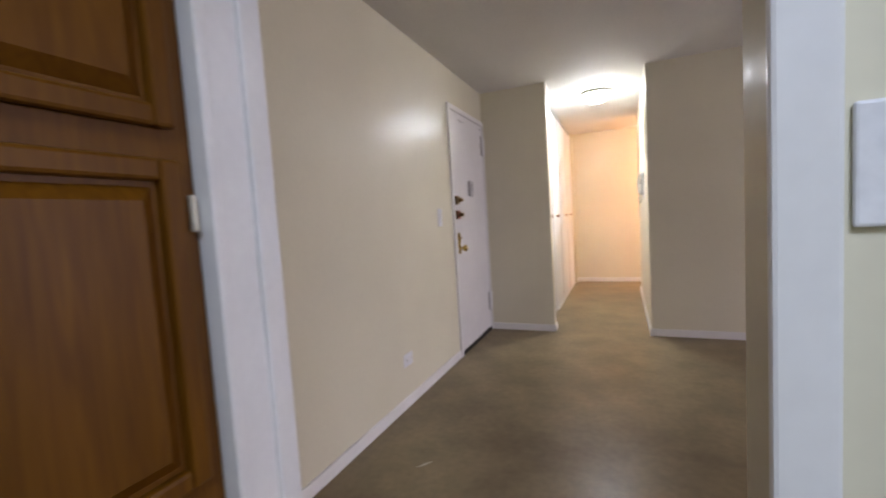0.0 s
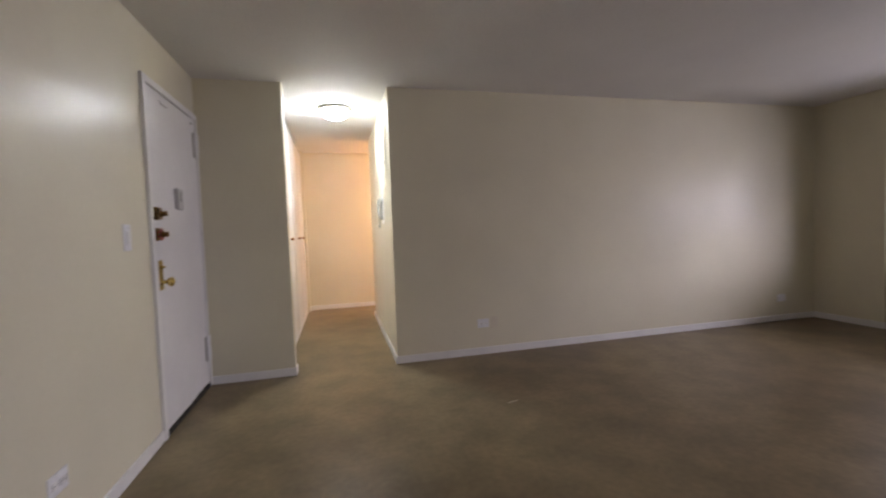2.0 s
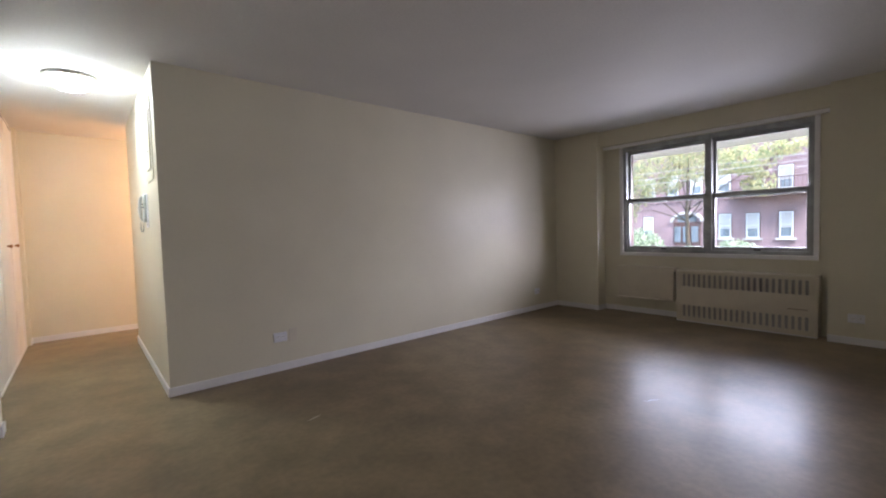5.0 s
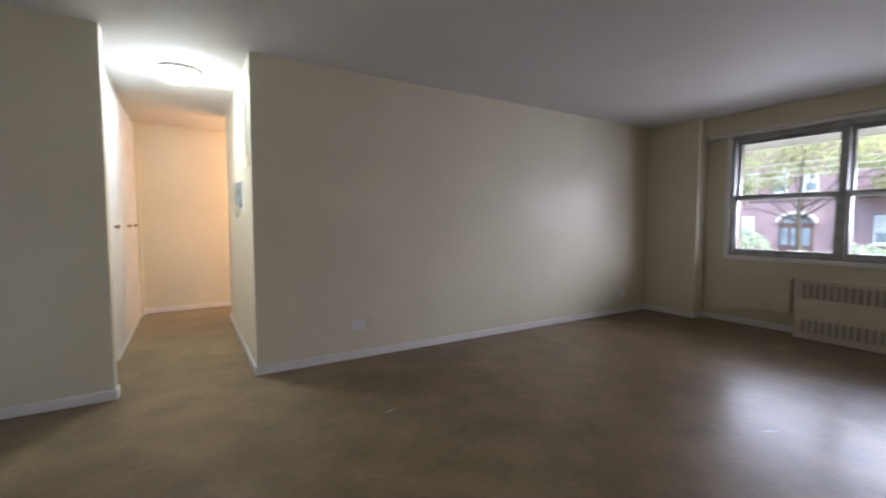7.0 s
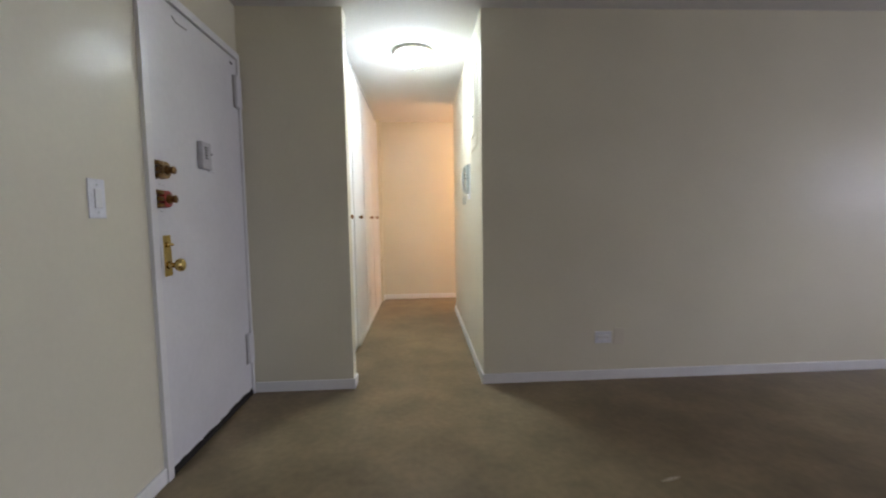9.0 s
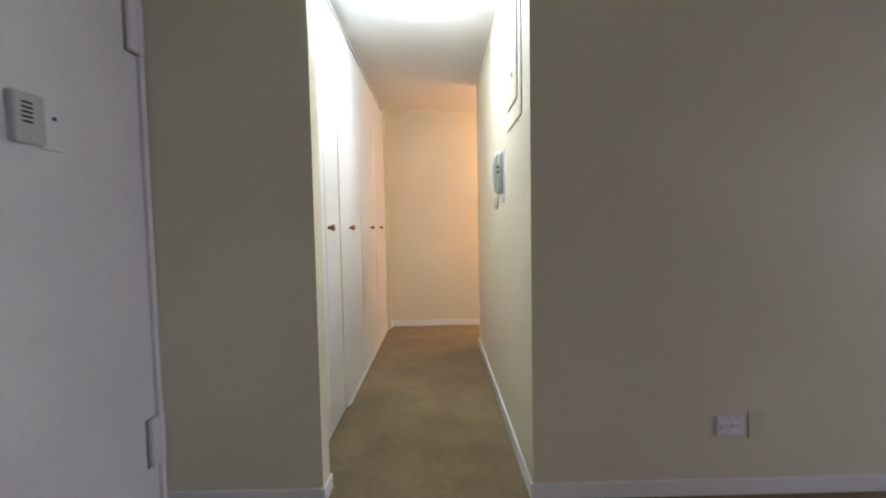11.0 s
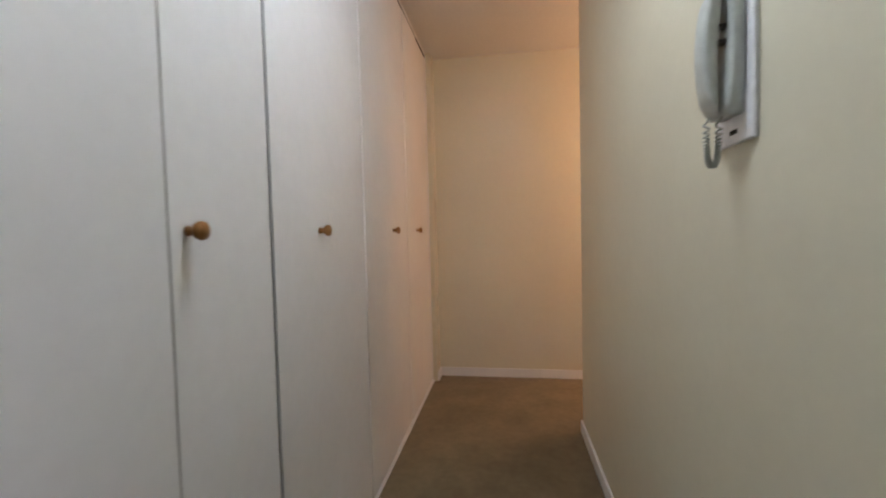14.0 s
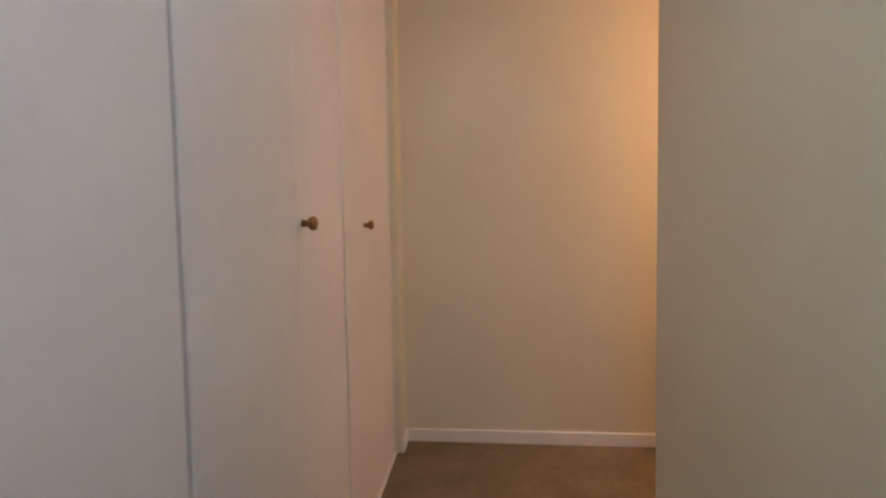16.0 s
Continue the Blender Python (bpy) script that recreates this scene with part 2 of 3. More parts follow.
def tube(points, radius, sides=8):
    bm = bmesh.new()
    pts = [Vector(p) for p in points]
    rings = []
    for k, p in enumerate(pts):
        r = radius(k / max(1, len(pts) - 1)) if callable(radius) else radius
        ahead = (pts[min(k + 1, len(pts) - 1)] - pts[max(k - 1, 0)]).normalized()
        side = ahead.cross(Vector((0.13, 0.27, 0.95))).normalized()
        up = side.cross(ahead)
        rings.append([bm.verts.new(p + r * (math.cos(2 * math.pi * j / sides) * side + math.sin(2 * math.pi * j / sides) * up)) for j in range(sides)])
    for a, b in zip(rings, rings[1:]):
        for j in range(sides):
            bm.faces.new((a[j], a[(j + 1) % sides], b[(j + 1) % sides], b[j]))
    bm.faces.new(rings[0][::-1])
    bm.faces.new(rings[-1])
    bmesh.ops.recalc_face_normals(bm, faces=bm.faces)
    return bm


def solid(name, bm, mat, smooth=False):
    mesh = bpy.data.meshes.new(name)
    bm.to_mesh(mesh)
    bm.free()
    mesh.materials.append(mat)
    if smooth:
        for p in mesh.polygons:
            p.use_smooth = True
    return new(name, mesh)


def part(name, bm, mat, parent, label="", smooth=False):
    ob = solid(name, bm, mat, smooth)
    ob.parent = parent
    return tagged(ob, label)


def thing(name, label, category, place=(0, 0, 0), group=""):
    ob = new(name)
    ob.location = place
    return tagged(ob, label, category, group, "thing")


def structure(name, bm, mat, label, category=""):
    return tagged(solid(name, bm, mat), label, category or name.split("_")[0], kind="structure")


# ---- structure ----
H = 2.44                      # ceiling
XL, XR = 0.654, 1.523         # hall opening
W, WN = 6.45, 6.65            # window wall: piers and niche
CLO = 0.555                   # closet fronts
HALL_END, FAR = 2.27, 3.12
KS = -6.3                     # far kitchen wall

structure("floor", boxes((-0.3, 7.0, KS - 0.2, 3.4, -0.2, 0.0)), FLOOR, "worn brown-grey sealed floor with pale scuffs", "floor")
structure("ceiling", boxes((-0.3, 7.0, KS - 0.2, 3.4, H, H + 0.2)), CEILING, "plain off-white painted ceiling", "ceiling")
DY0, DY1, DZ = -0.942, -0.004, 2.135
structure("wall_west", boxes((-0.16, 0, KS, DY0, 0, H), (-0.16, 0, DY0, 0.0, DZ, H), (-0.16, 0, 0.0, 0.12, 0, H)), CREAM,
          "cream semi-gloss wall round the entrance door", "wall")
structure("wall_north_1", boxes((0, XL, 0, 0.105, 0, H)), CREAM, "cream wall beside the hall opening", "wall")
structure("wall_north_2", boxes((XR, W, 0, 0.12, 0, H)), CREAM, "long cream semi-gloss living room wall", "wall")
WY0, WY1, WZ0, WZ1 = -2.885, -0.92, 0.80, 2.195
structure("wall_east", boxes((W, 6.87, -0.66, 0.12, 0, H), (W, 6.87, -3.95, -3.01, 0, H),
                             (WN, 6.87, -3.01, -0.66, 0, WZ0), (WN, 6.87, -3.01, -0.66, WZ1, H),
                             (WN, 6.87, WY1, -0.66, WZ0, WZ1), (WN, 6.87, -3.01, WY0, WZ0, WZ1)), CREAM,
          "cream outer wall with a niche for the window", "wall")
structure("window_header", boxes((6.535, WN, -3.01, -0.66, 2.235, H)), CREAM, "cream boxed header above the window", "trim")
structure("wall_south", boxes((1.405, 6.87, -3.842, -3.768, 0, H)), CREAM, "cream wall between kitchen and living room", "wall")
structure("kitchen_wall_stub", boxes((0, 0.585, -3.645, -3.535, 0, H)), CREAM, "cream wall stub beside the kitchen opening", "wall")
structure("kitchen_header", boxes((0.585, 1.405, -3.842, -3.768, 2.12, H), (0.585, 0.66, -3.768, -3.535, 2.17, H)), CREAM, "cream header above the kitchen opening", "wall")
structure("wall_kitchen", boxes((0, 3.0, KS - 0.12, KS, 0, H), (2.9, 3.0, KS, -3.86, 0, H)), CREAM, "plain cream kitchen walls", "wall")
structure("wall_hall_east", boxes((XR, XR + 0.12, 0.12, HALL_END, 0, H), (XR + 0.12, 4.2, HALL_END - 0.12, HALL_END, 0, H)), CREAM,
          "cream hall wall turning into the side passage", "wall")
structure("wall_hall_north", boxes((0.45, 4.2, FAR, FAR + 0.12, 0, H), (4.2, 4.3, HALL_END - 0.12, FAR + 0.12, 0, H)), CREAM,
          "cream end wall of the hall", "wall")
structure("wall_closet", boxes((-0.16, -0.04, 0.12, FAR + 0.12, 0, H), (-0.04, 0.588, 2.99, FAR, 0, H), (-0.04, 0.45, FAR, FAR + 0.12, 0, H)), CREAM,
          "plain walls round the hall closet", "wall")
structure("door_casing_1", boxes((0.585, 0.606, -3.650, -3.575, 0, 2.16), (0.585, 0.617, -3.575, -3.520, 0, 2.16), (0.565, 0.612, -3.674, -3.650, 0, 2.16), bevel=0.004), WHITE,
          "white painted casing of the kitchen opening", "trim")
structure("door_casing_2", boxes((1.401, 1.443, -3.855, -3.843, 0, 2.16), bevel=0.004), WHITE, "white painted casing of the kitchen opening", "trim")

BBH, BBT = 0.068, 0.013
for n, (name, row) in enumerate((
        ("baseboard_1", (0, BBT, -3.535, DY0 - 0.012, 0, BBH)),
        ("baseboard_2", (0.02, XL + BBT, -BBT, 0, 0, BBH)),
        ("baseboard_3", (XL, XL + BBT, 0, 0.105, 0, BBH)),
        ("baseboard_4", (XR - BBT, W, -BBT, 0, 0, BBH)),
        ("baseboard_5", (XR - BBT, XR, 0, HALL_END, 0, BBH)),
        ("baseboard_6", (0.59, 4.2, FAR - BBT, FAR, 0, BBH)),
        ("baseboard_7", (0.588, 0.588 + BBT, 2.985, FAR - BBT, 0, BBH)),
        ("baseboard_8", (W - BBT, W, -0.66 - BBT, -BBT, 0, BBH)),
        ("baseboard_9", (W, WN, -0.66 - BBT, -0.66, 0, BBH)),
        ("baseboard_10", (WN - BBT, WN, -1.65, -0.66 - BBT, 0, BBH)),
        ("baseboard_11", (W - BBT, W, -3.76, -3.01, 0, BBH)),
        ("baseboard_12", (1.41, W - BBT, -3.765, -3.765 + BBT, 0, BBH)))):
    structure(name, boxes(row, bevel=0.004), WHITE, "white painted wooden baseboard with worn edges", "baseboard")

# ---- entrance door ----
door = thing("entrance_door", "white painted steel entrance door, closed, chipped at the bottom", "door")
part("frame", boxes((-0.10, 0.018, DY0 - 0.012, DY0 + 0.030, 0, DZ + 0.012), (-0.10, 0.018, DY1 - 0.026, DY1, 0, DZ + 0.012),
                    (-0.10, 0.018, DY0 + 0.030, DY1 - 0.026, DZ - 0.030, DZ + 0.012), bevel=0.003), WHITE, door)
leaf_bm = boxes((-0.042, 0.006, DY0 + 0.034, DY1 - 0.030, 0.028, DZ - 0.034), bevel=0.003)
part("leaf", leaf_bm, DOORPAINT, door)
bm = bmesh.new()
rnd = random.Random(3)
y = DY0 + 0.03
while y < DY1 - 0.05:
    w = rnd.uniform(0.015, 0.06)
    lean = max(0.0, (y + 0.45) / 0.45)
    box(bm, 0.0061, 0.0075, y, min(y + w, DY1 - 0.03), 0.029, 0.029 + rnd.uniform(0.002, 0.012) + 0.02 * lean * rnd.random())
    y += w
part("chipped_edge", bm, DARK, door, "dark chipped paint along the bottom edge")
part("saddle", boxes((-0.10, 0.012, DY0 + 0.03, DY1 - 0.026, 0.0, 0.024), bevel=0.003), DARK, door, "dark worn metal saddle")


def deadbolt(z, mat, label, keeper):
    """A rim lock: tapering case, three-knuckled keeper at the door's edge and a turn knob."""
    bm = bmesh.new()
    outline = ((-0.884, 0.038), (-0.846, 0.038), (-0.830, 0.030), (-0.822, 0.018))
    ring = [(y, z + h) for y, h in outline] + [(y, z - h) for y, h in reversed(outline)]
    low = [bm.verts.new((0.0062, y, q)) for y, q in ring]
    high = [bm.verts.new((0.032, y if y < -0.88 else y - 0.003, z + (q - z) * 0.93)) for y, q in ring]
    for k in range(len(ring)):
        n = (k + 1) % len(ring)
        bm.faces.new((low[k], low[n], high[n], high[k]))
    bm.faces.new(high)
    bm.faces.new(low[::-1])
    bmesh.ops.recalc_face_normals(bm, faces=bm.faces)
    ob = part("deadbolt", bm, mat, door, label)
    part("keeper_plate", boxes((0.0062, 0.012, -0.917, -0.886, z - 0.040, z + 0.040), bevel=0.001), DARK, ob)
    for dz in (-0.027, 0.0, 0.027):
        part("knuckle", boxes((0.0122, 0.034, -0.914, -0.8845, z + dz - 0.0095, z + dz + 0.0095), bevel=0.004), keeper, ob)
    bm = spin([(0.020, 0.0), (0.021, 0.006), (0.015, 0.010), (0.014, 0.022), (0.017, 0.026), (0.016, 0.032), (0.009, 0.034)], "x", 20)
    bmesh.ops.translate(bm, verts=bm.verts, vec=(0.0322, -0.853, z))
    part("turn_knob", bm, OLDBRASS, ob, smooth=True)


deadbolt(1.342, TANBRASS, "aged tan brass rim lock", OLDBRASS)
deadbolt(1.218, REDLOCK, "worn red painted rim lock", OLDBRASS)
for y, z in ((-0.872, 1.281), (-0.842, 1.277), (-0.868, 1.166), (-0.900, 1.170), (-0.905, 1.270)):
    part("screw_hole", boxes((0.0061, 0.0066, y - 0.002, y + 0.002, z - 0.002, z + 0.002)), DARK, door)
part("scratch", boxes((0.0061, 0.0066, -0.893, -0.890, 0.925, 1.020)), GRILLE, door, "grey scrape in the paint")
plate = part("knob_plate", boxes((0.006, 0.011, -0.872, -0.820, 0.882, 1.062), bevel=0.002), BRASS, door, "polished brass knob plate")
bm = spin([(0.018, 0), (0.012, 0.008), (0.011, 0.028), (0.024, 0.036), (0.029, 0.048), (0.026, 0.06), (0.012, 0.066)], "x", 24)
bmesh.ops.translate(bm, verts=bm.verts, vec=(0.0112, -0.846, 0.930))
part("knob", bm, BRASS, plate, smooth=True)
bm = spin([(0.012, 0), (0.012, 0.01), (0.006, 0.012), (0.005, 0.024), (0.002, 0.025)], "x", 16)
bmesh.ops.translate(bm, verts=bm.verts, vec=(0.0112, -0.846, 1.02))
part("thumb_turn", bm, BRASS, plate, smooth=True)
chime = part("door_chime", boxes((0.006, 0.034, -0.545, -0.455, 1.385, 1.525), bevel=0.006), CHIME, door, "pale grey plastic door chime with grille slots")
for k in range(5):
    part("slot", boxes((0.0341, 0.0346, -0.535 + 0.008, -0.495, 1.440 + 0.013 * k, 1.446 + 0.013 * k)), DARK, chime)
part("bracket", boxes((0.006, 0.014, -0.455, -0.385, 1.380, 1.392), (0.006, 0.010, -0.455, -0.440, 1.39, 1.50), bevel=0.002), PLASTIC, chime)
bm = spin([(0.006, 0), (0.006, 0.003)], "x", 12)
bmesh.ops.translate(bm, verts=bm.verts, vec=(0.006, -0.40, 1.478))
part("peephole", bm, DARK, door)
for z in (1.905, 0.315):
    hinge = part("hinge", boxes((0.0125, 0.032, -0.092, -0.048, z - 0.095, z + 0.095), bevel=0.006), DOORPAINT, door)
    part("hinge_leaf", boxes((0.0185, 0.024, -0.038, -0.008, z - 0.095, z + 0.095), bevel=0.002), DOORPAINT, hinge)
    # Grey plate peeping out below and beside the hinge, drawn as its shade.
    part("gap_shade", boxes((0.0062, 0.012, -0.096, -0.040, z - 0.098, z + 0.092)), GRILLE, hinge)
part("scratch", tube([(0.0065, -0.70, 2.055), (0.0065, -0.665, 2.04), (0.0065, -0.58, 2.045)], 0.003, 5), GRILLE, door, "grey scrape in the paint")
part("scratch", tube([(0.0065, -0.12, 2.065), (0.0065, -0.09, 2.06)], 0.004, 5), DARK, door)


def switch_plate(m, tall=0.136, wide=0.076):
    """A plate on the yz plane that faces +x."""
    ob = thing("light_switch", "white plastic rocker light switch on a cream wall", "switch")
    part("plate", boxes((0, 0.006, -wide / 2, wide / 2, -tall / 2, tall / 2), bevel=0.0025), PLASTIC, ob)
    part("rocker", boxes((0.0062, 0.012, -0.016, 0.016, -0.033, 0.033), bevel=0.002), WHITE, ob)
    for z in (-0.048, 0.048):
        part("screw", boxes((0.0062, 0.0072, -0.003, 0.003, z - 0.003, z + 0.003)), GREYPLASTIC, ob)
    ob.matrix_basis = m
    return ob


switch_plate(pose(0.0, -1.222, 1.203))
switch_plate(pose(1.492, -3.8422, 1.209, 0, 0, -90), 0.085, 0.085)


def outlet(m):
    """A wide outlet plate that faces +x."""
    ob = thing("wall_outlet", "white plastic power outlet low on the wall", "outlet", group="wall outlets")
    part("plate", boxes((0, 0.006, -0.058, 0.058, -0.041, 0.041), bevel=0.003), PLASTIC, ob)
    for y in (-0.024, 0.024):
        face = part("socket", boxes((0.0062, 0.009, y - 0.017, y + 0.017, -0.014, 0.014), bevel=0.003), WHITE, ob)
        for dy in (-0.007, 0.007):
            part("slot", boxes((0.0091, 0.0095, y + dy - 0.0012, y + dy + 0.0012, -0.005, 0.006)), DARK, face)
    ob.matrix_basis = m
    return ob


outlet(pose(2.339, 0.0, 0.293, 0, 0, -90))
outlet(pose(0.0, -1.883, 0.300))
outlet(pose(W, -3.207, 0.243, 0, 0, 180))
outlet(pose(5.955, 0.0, 0.262, 0, 0, -90))
jack = thing("phone_jack", "cream painted blank plate beside the outlet", "wall plate", (2.450, 0, 0.296))
part("plate", boxes((-0.034, 0.034, -0.004, 0, -0.056, 0.056), bevel=0.0015), ENAMEL, jack)

# ---- hall closet ----
closet = thing("hall_closet", "white painted bifold closet doors along the hall, closed", "closet")
seams = (0.125, 0.536, 0.852, 1.193, 1.532, 1.925, 2.268, 2.625, 2.982)
part("head_track", boxes((CLO - 0.05, CLO - 0.004, 0.11, 2.985, 2.424, 2.4395), bevel=0.003), CLOSETPAINT, closet)
part("track_gap", boxes((CLO - 0.026, CLO - 0.008, 0.125, 2.982, 2.392, 2.4238)), DARK, closet, "dark gap above the doors")
part("floor_track", boxes((CLO - 0.03, CLO + 0.010, 0.95, 2.985, 0.0, 0.012), bevel=0.003), CLOSETPAINT, closet)
part("jamb", boxes((CLO - 0.05, CLO, 2.983, 2.989, 0, 2.417)), CLOSETPAINT, closet)
part("jamb", boxes((CLO - 0.10, CLO - 0.03, 0.106, 0.122, 0, 2.417)), CLOSETPAINT, closet)
offsets = (0.0, 0.0, 0.004, 0.0, 0.003, 0.0, 0.004, -0.002)
for k, (a, b) in enumerate(zip(seams, seams[1:])):
    wide = 0.008 if k == 2 else 0.005 if k == 1 else 0.006
    o = offsets[k]
    part("closet_door", boxes((CLO - 0.030 + o, CLO + o, a + wide / 2, b - (0.008 if k == 1 else 0.005 if k == 0 else 0.006) / 2, 0.022, 2.391), bevel=0.0015), CLOSETPAINT, closet)
# Dark strips just behind the fronts stand for the shade in the seams.
for y in seams[1:-1]:
    part("gap_shade", boxes((CLO - 0.024, CLO - 0.0025, y - 0.0022, y + 0.0022, 0.024, 2.388)), GRILLE if y < 0.6 else DARK, closet, "dark strip in the joint between two door leaves, standing for its shade")
for y in (0.576, 1.113, 1.952, 2.505):
    bm = spin([(0.010, 0), (0.008, 0.006), (0.0085, 0.014), (0.014, 0.018), (0.0175, 0.025), (0.0165, 0.032), (0.008, 0.036)], "x", 24)
    bmesh.ops.translate(bm, verts=bm.verts, vec=(CLO + 0.004, y, 1.141))
    part("knob", bm, KNOBWOOD, closet, "turned wooden knob", smooth=True)
chips = bmesh.new()
rnd = random.Random(8)
for k in range(7):
    z, y = 1.09 + 0.016 * k + rnd.uniform(-0.004, 0.004), 1.193 + rnd.uniform(-0.007, 0.004)
    box(chips, CLO + 0.0042, CLO + 0.0056, y, y + rnd.uniform(0.004, 0.011), z, z + rnd.uniform(0.005, 0.014))
part("paint_chips", chips, WHITE, closet, "rough dabs of white filler")
# Unseen dark sheet added inside the closet so the seams stay dark.
structure("wall_closet_back", boxes((0.0, 0.02, 0.125, 2.98, 0, H)), DARK, "unseen dark sheet added in the closet to darken the door seams", "wall")

# ---- hall ceiling lamp ----
light = thing("ceiling_lamp", "flush ceiling lamp with glowing glass bowl and dull nickel rim", "ceiling lamp", (1.085, 0.70, H))
part("base_plate", spin([(0.160, -0.0005), (0.168, -0.014), (0.160, -0.026), (0.10, -0.030)]), NICKEL, light, "dull nickel rim", smooth=True)
part("bowl", spin([(0.130, -0.0305), (0.140, -0.038), (0.135, -0.056), (0.113, -0.079), (0.08, -0.096), (0.04, -0.105), (0.008, -0.107)], steps=40), BULB, light,
     "glowing white glass bowl", smooth=True)
part("finial", spin([(0.008, -0.107), (0.010, -0.112), (0.006, -0.120), (0.002, -0.124)], steps=14), NICKEL, light, smooth=True)
for a in (1.57, 3.66, 5.76):
    c, s = math.cos(a) * 0.146, math.sin(a) * 0.146
    part("clip", boxes((c - 0.012, c + 0.012, s - 0.008, s + 0.008, -0.045, -0.018), bevel=0.003), NICKEL, light)

# ---- intercom ----
phone = thing("intercom_phone", "pale grey wall intercom handset on a white plate", "intercom", (XR, 0.700, 1.412))
part("plate", boxes((-0.008, 0, -0.062, 0.062, -0.145, 0.140), bevel=0.003), PLASTIC, phone, "white wall plate")
part("plate_slot", boxes((-0.0086, -0.0081, -0.012, 0.012, -0.128, -0.120)), DARK, phone)


def upright_body(rows, tip):
    """A rounded body along z from (z, front x, back x, half width) rows, closed at both ends."""
    bm = bmesh.new()
    rings = []
    for z, front, back, w in rows:
        cx, rx = (front + back) / 2, abs(back - front) / 2
        ring = []
        for k in range(20):
            a = 2 * math.pi * k / 20
            c, q = math.cos(a), math.sin(a)
            ring.append(bm.verts.new((cx + rx * math.copysign(abs(c) ** tip, c), w * math.copysign(abs(q) ** tip, q), z)))
        rings.append(ring)
    for lo, hi in zip(rings, rings[1:]):
        for k in range(20):
            bm.faces.new((lo[k], lo[(k + 1) % 20], hi[(k + 1) % 20], hi[k]))
    bm.faces.new(rings[0][::-1])
    bm.faces.new(rings[-1])
    bmesh.ops.recalc_face_normals(bm, faces=bm.faces)
    return bm


base_rows = []
for k in range(13):
    f = k / 12
    edge = 0.004 * max(0.0, 1 - 8 * min(f, 1 - f))
    base_rows.append((-0.098 + 0.230 * f, -0.031 - 0.007 * (1 - f) + 0.005 * math.sin(math.pi * f) + edge, -0.0082, 0.040 - edge))
part("base", upright_body(base_rows, 0.35), GREYPLASTIC, phone, smooth=True)
grip = []
for k in range(21):
    f = k / 20
    bow = math.sin(math.pi * f)
    tuck = max(0.0, 1 - 9 * min(f, 1 - f))
    grip.append((-0.098 + 0.222 * f, -0.049 - 0.017 * bow ** 0.8 + 0.009 * tuck, -0.0335 - 0.007 * (1 - f) - 0.002 * bow ** 1.5, 0.022 + 0.003 * abs(2 * f - 1) - 0.004 * tuck))
part("handset", upright_body(grip, 0.6), GREYPLASTIC, phone, smooth=True)
for z in (0.020, 0.046):
    part("hook", boxes((-0.042, -0.028, -0.021, -0.008, z, z + 0.009), bevel=0.002), DARK, phone)
coil = []
for k in range(330):
    f = k / 329
    a = f * math.pi
    cx, cz = -0.054 + 0.020 * (1 - math.cos(a)) / 2, -0.098 - 0.085 * math.sin(a) ** 0.55
    coil.append((cx + 0.0042 * math.cos(k * 0.8), -0.005 + 0.0042 * math.sin(k * 0.8), cz))
part("cord", tube(coil, 0.0017, 6), CORD, phone, "coiled grey cord", smooth=True)

# ---- electrical panel ----
breaker = thing("electrical_panel", "cream painted electrical panel cover set on the hall wall", "electrical panel", (XR, 0.36, 1.935))
part("cover", boxes((-0.006, 0, -0.200, 0.190, -0.315, 0.30), bevel=0.002), CREAM, breaker)
part("door_gap", boxes((-0.0066, -0.0061, -0.1385, 0.1155, -0.2295, 0.2195)), GRILLE, breaker)
part("panel_door", boxes((-0.013, -0.0067, -0.135, 0.112, -0.226, 0.216), bevel=0.002), CREAM, breaker)
bm = spin([(0.013, 0), (0.013, -0.004), (0.010, -0.006)], "x", 18)
bmesh.ops.translate(bm, verts=bm.verts, vec=(-0.0131, -0.03, -0.09))
part("latch", bm, ALU, breaker)
for sy in (-0.175, 0.165):
    for sz in (-0.285, 0.27):
        part("screw", boxes((-0.0085, -0.0061, sy - 0.006, sy + 0.006, sz - 0.006, sz + 0.006), bevel=0.001), CREAM, breaker)

# ---- window ----
win = tagged(new("window_1"), "weathered aluminium double-hung window pair, closed", "window", kind="structure")
FX0, FX1 = 6.665, 6.775
ft = 0.045
part("window_frame", boxes((FX0, FX1, WY0, WY0 + ft, WZ0, WZ1), (FX0, FX1, WY1 - ft, WY1, WZ0, WZ1),
                           (FX0, FX1, WY0 + ft, WY1 - ft, WZ0, WZ0 + 0.04), (FX0, FX1, WY0 + ft, WY1 - ft, WZ1 - 0.055, WZ1), bevel=0.004), ALU, win)
MY = -1.936
# Added dark strips cover the opening's sides, which the daylight lamp would overexpose.
for a, b in ((WY0, WY0 + ft), (MY - 0.034, MY + 0.034), (WY1 - ft, WY1)):
    part("glare_cover", boxes((FX1 + 0.001, 6.868, a, b, WZ0 + 0.002, WZ1 - 0.002), bevel=0.002), RUST, win, "dark strip added outside the frame to cover lamp glare")
part("mullion", boxes((FX0 - 0.006, FX1, MY - 0.036, MY + 0.036, WZ0 + 0.04, WZ1 - 0.055), bevel=0.004), ALU, win)
RAIL = 1.478
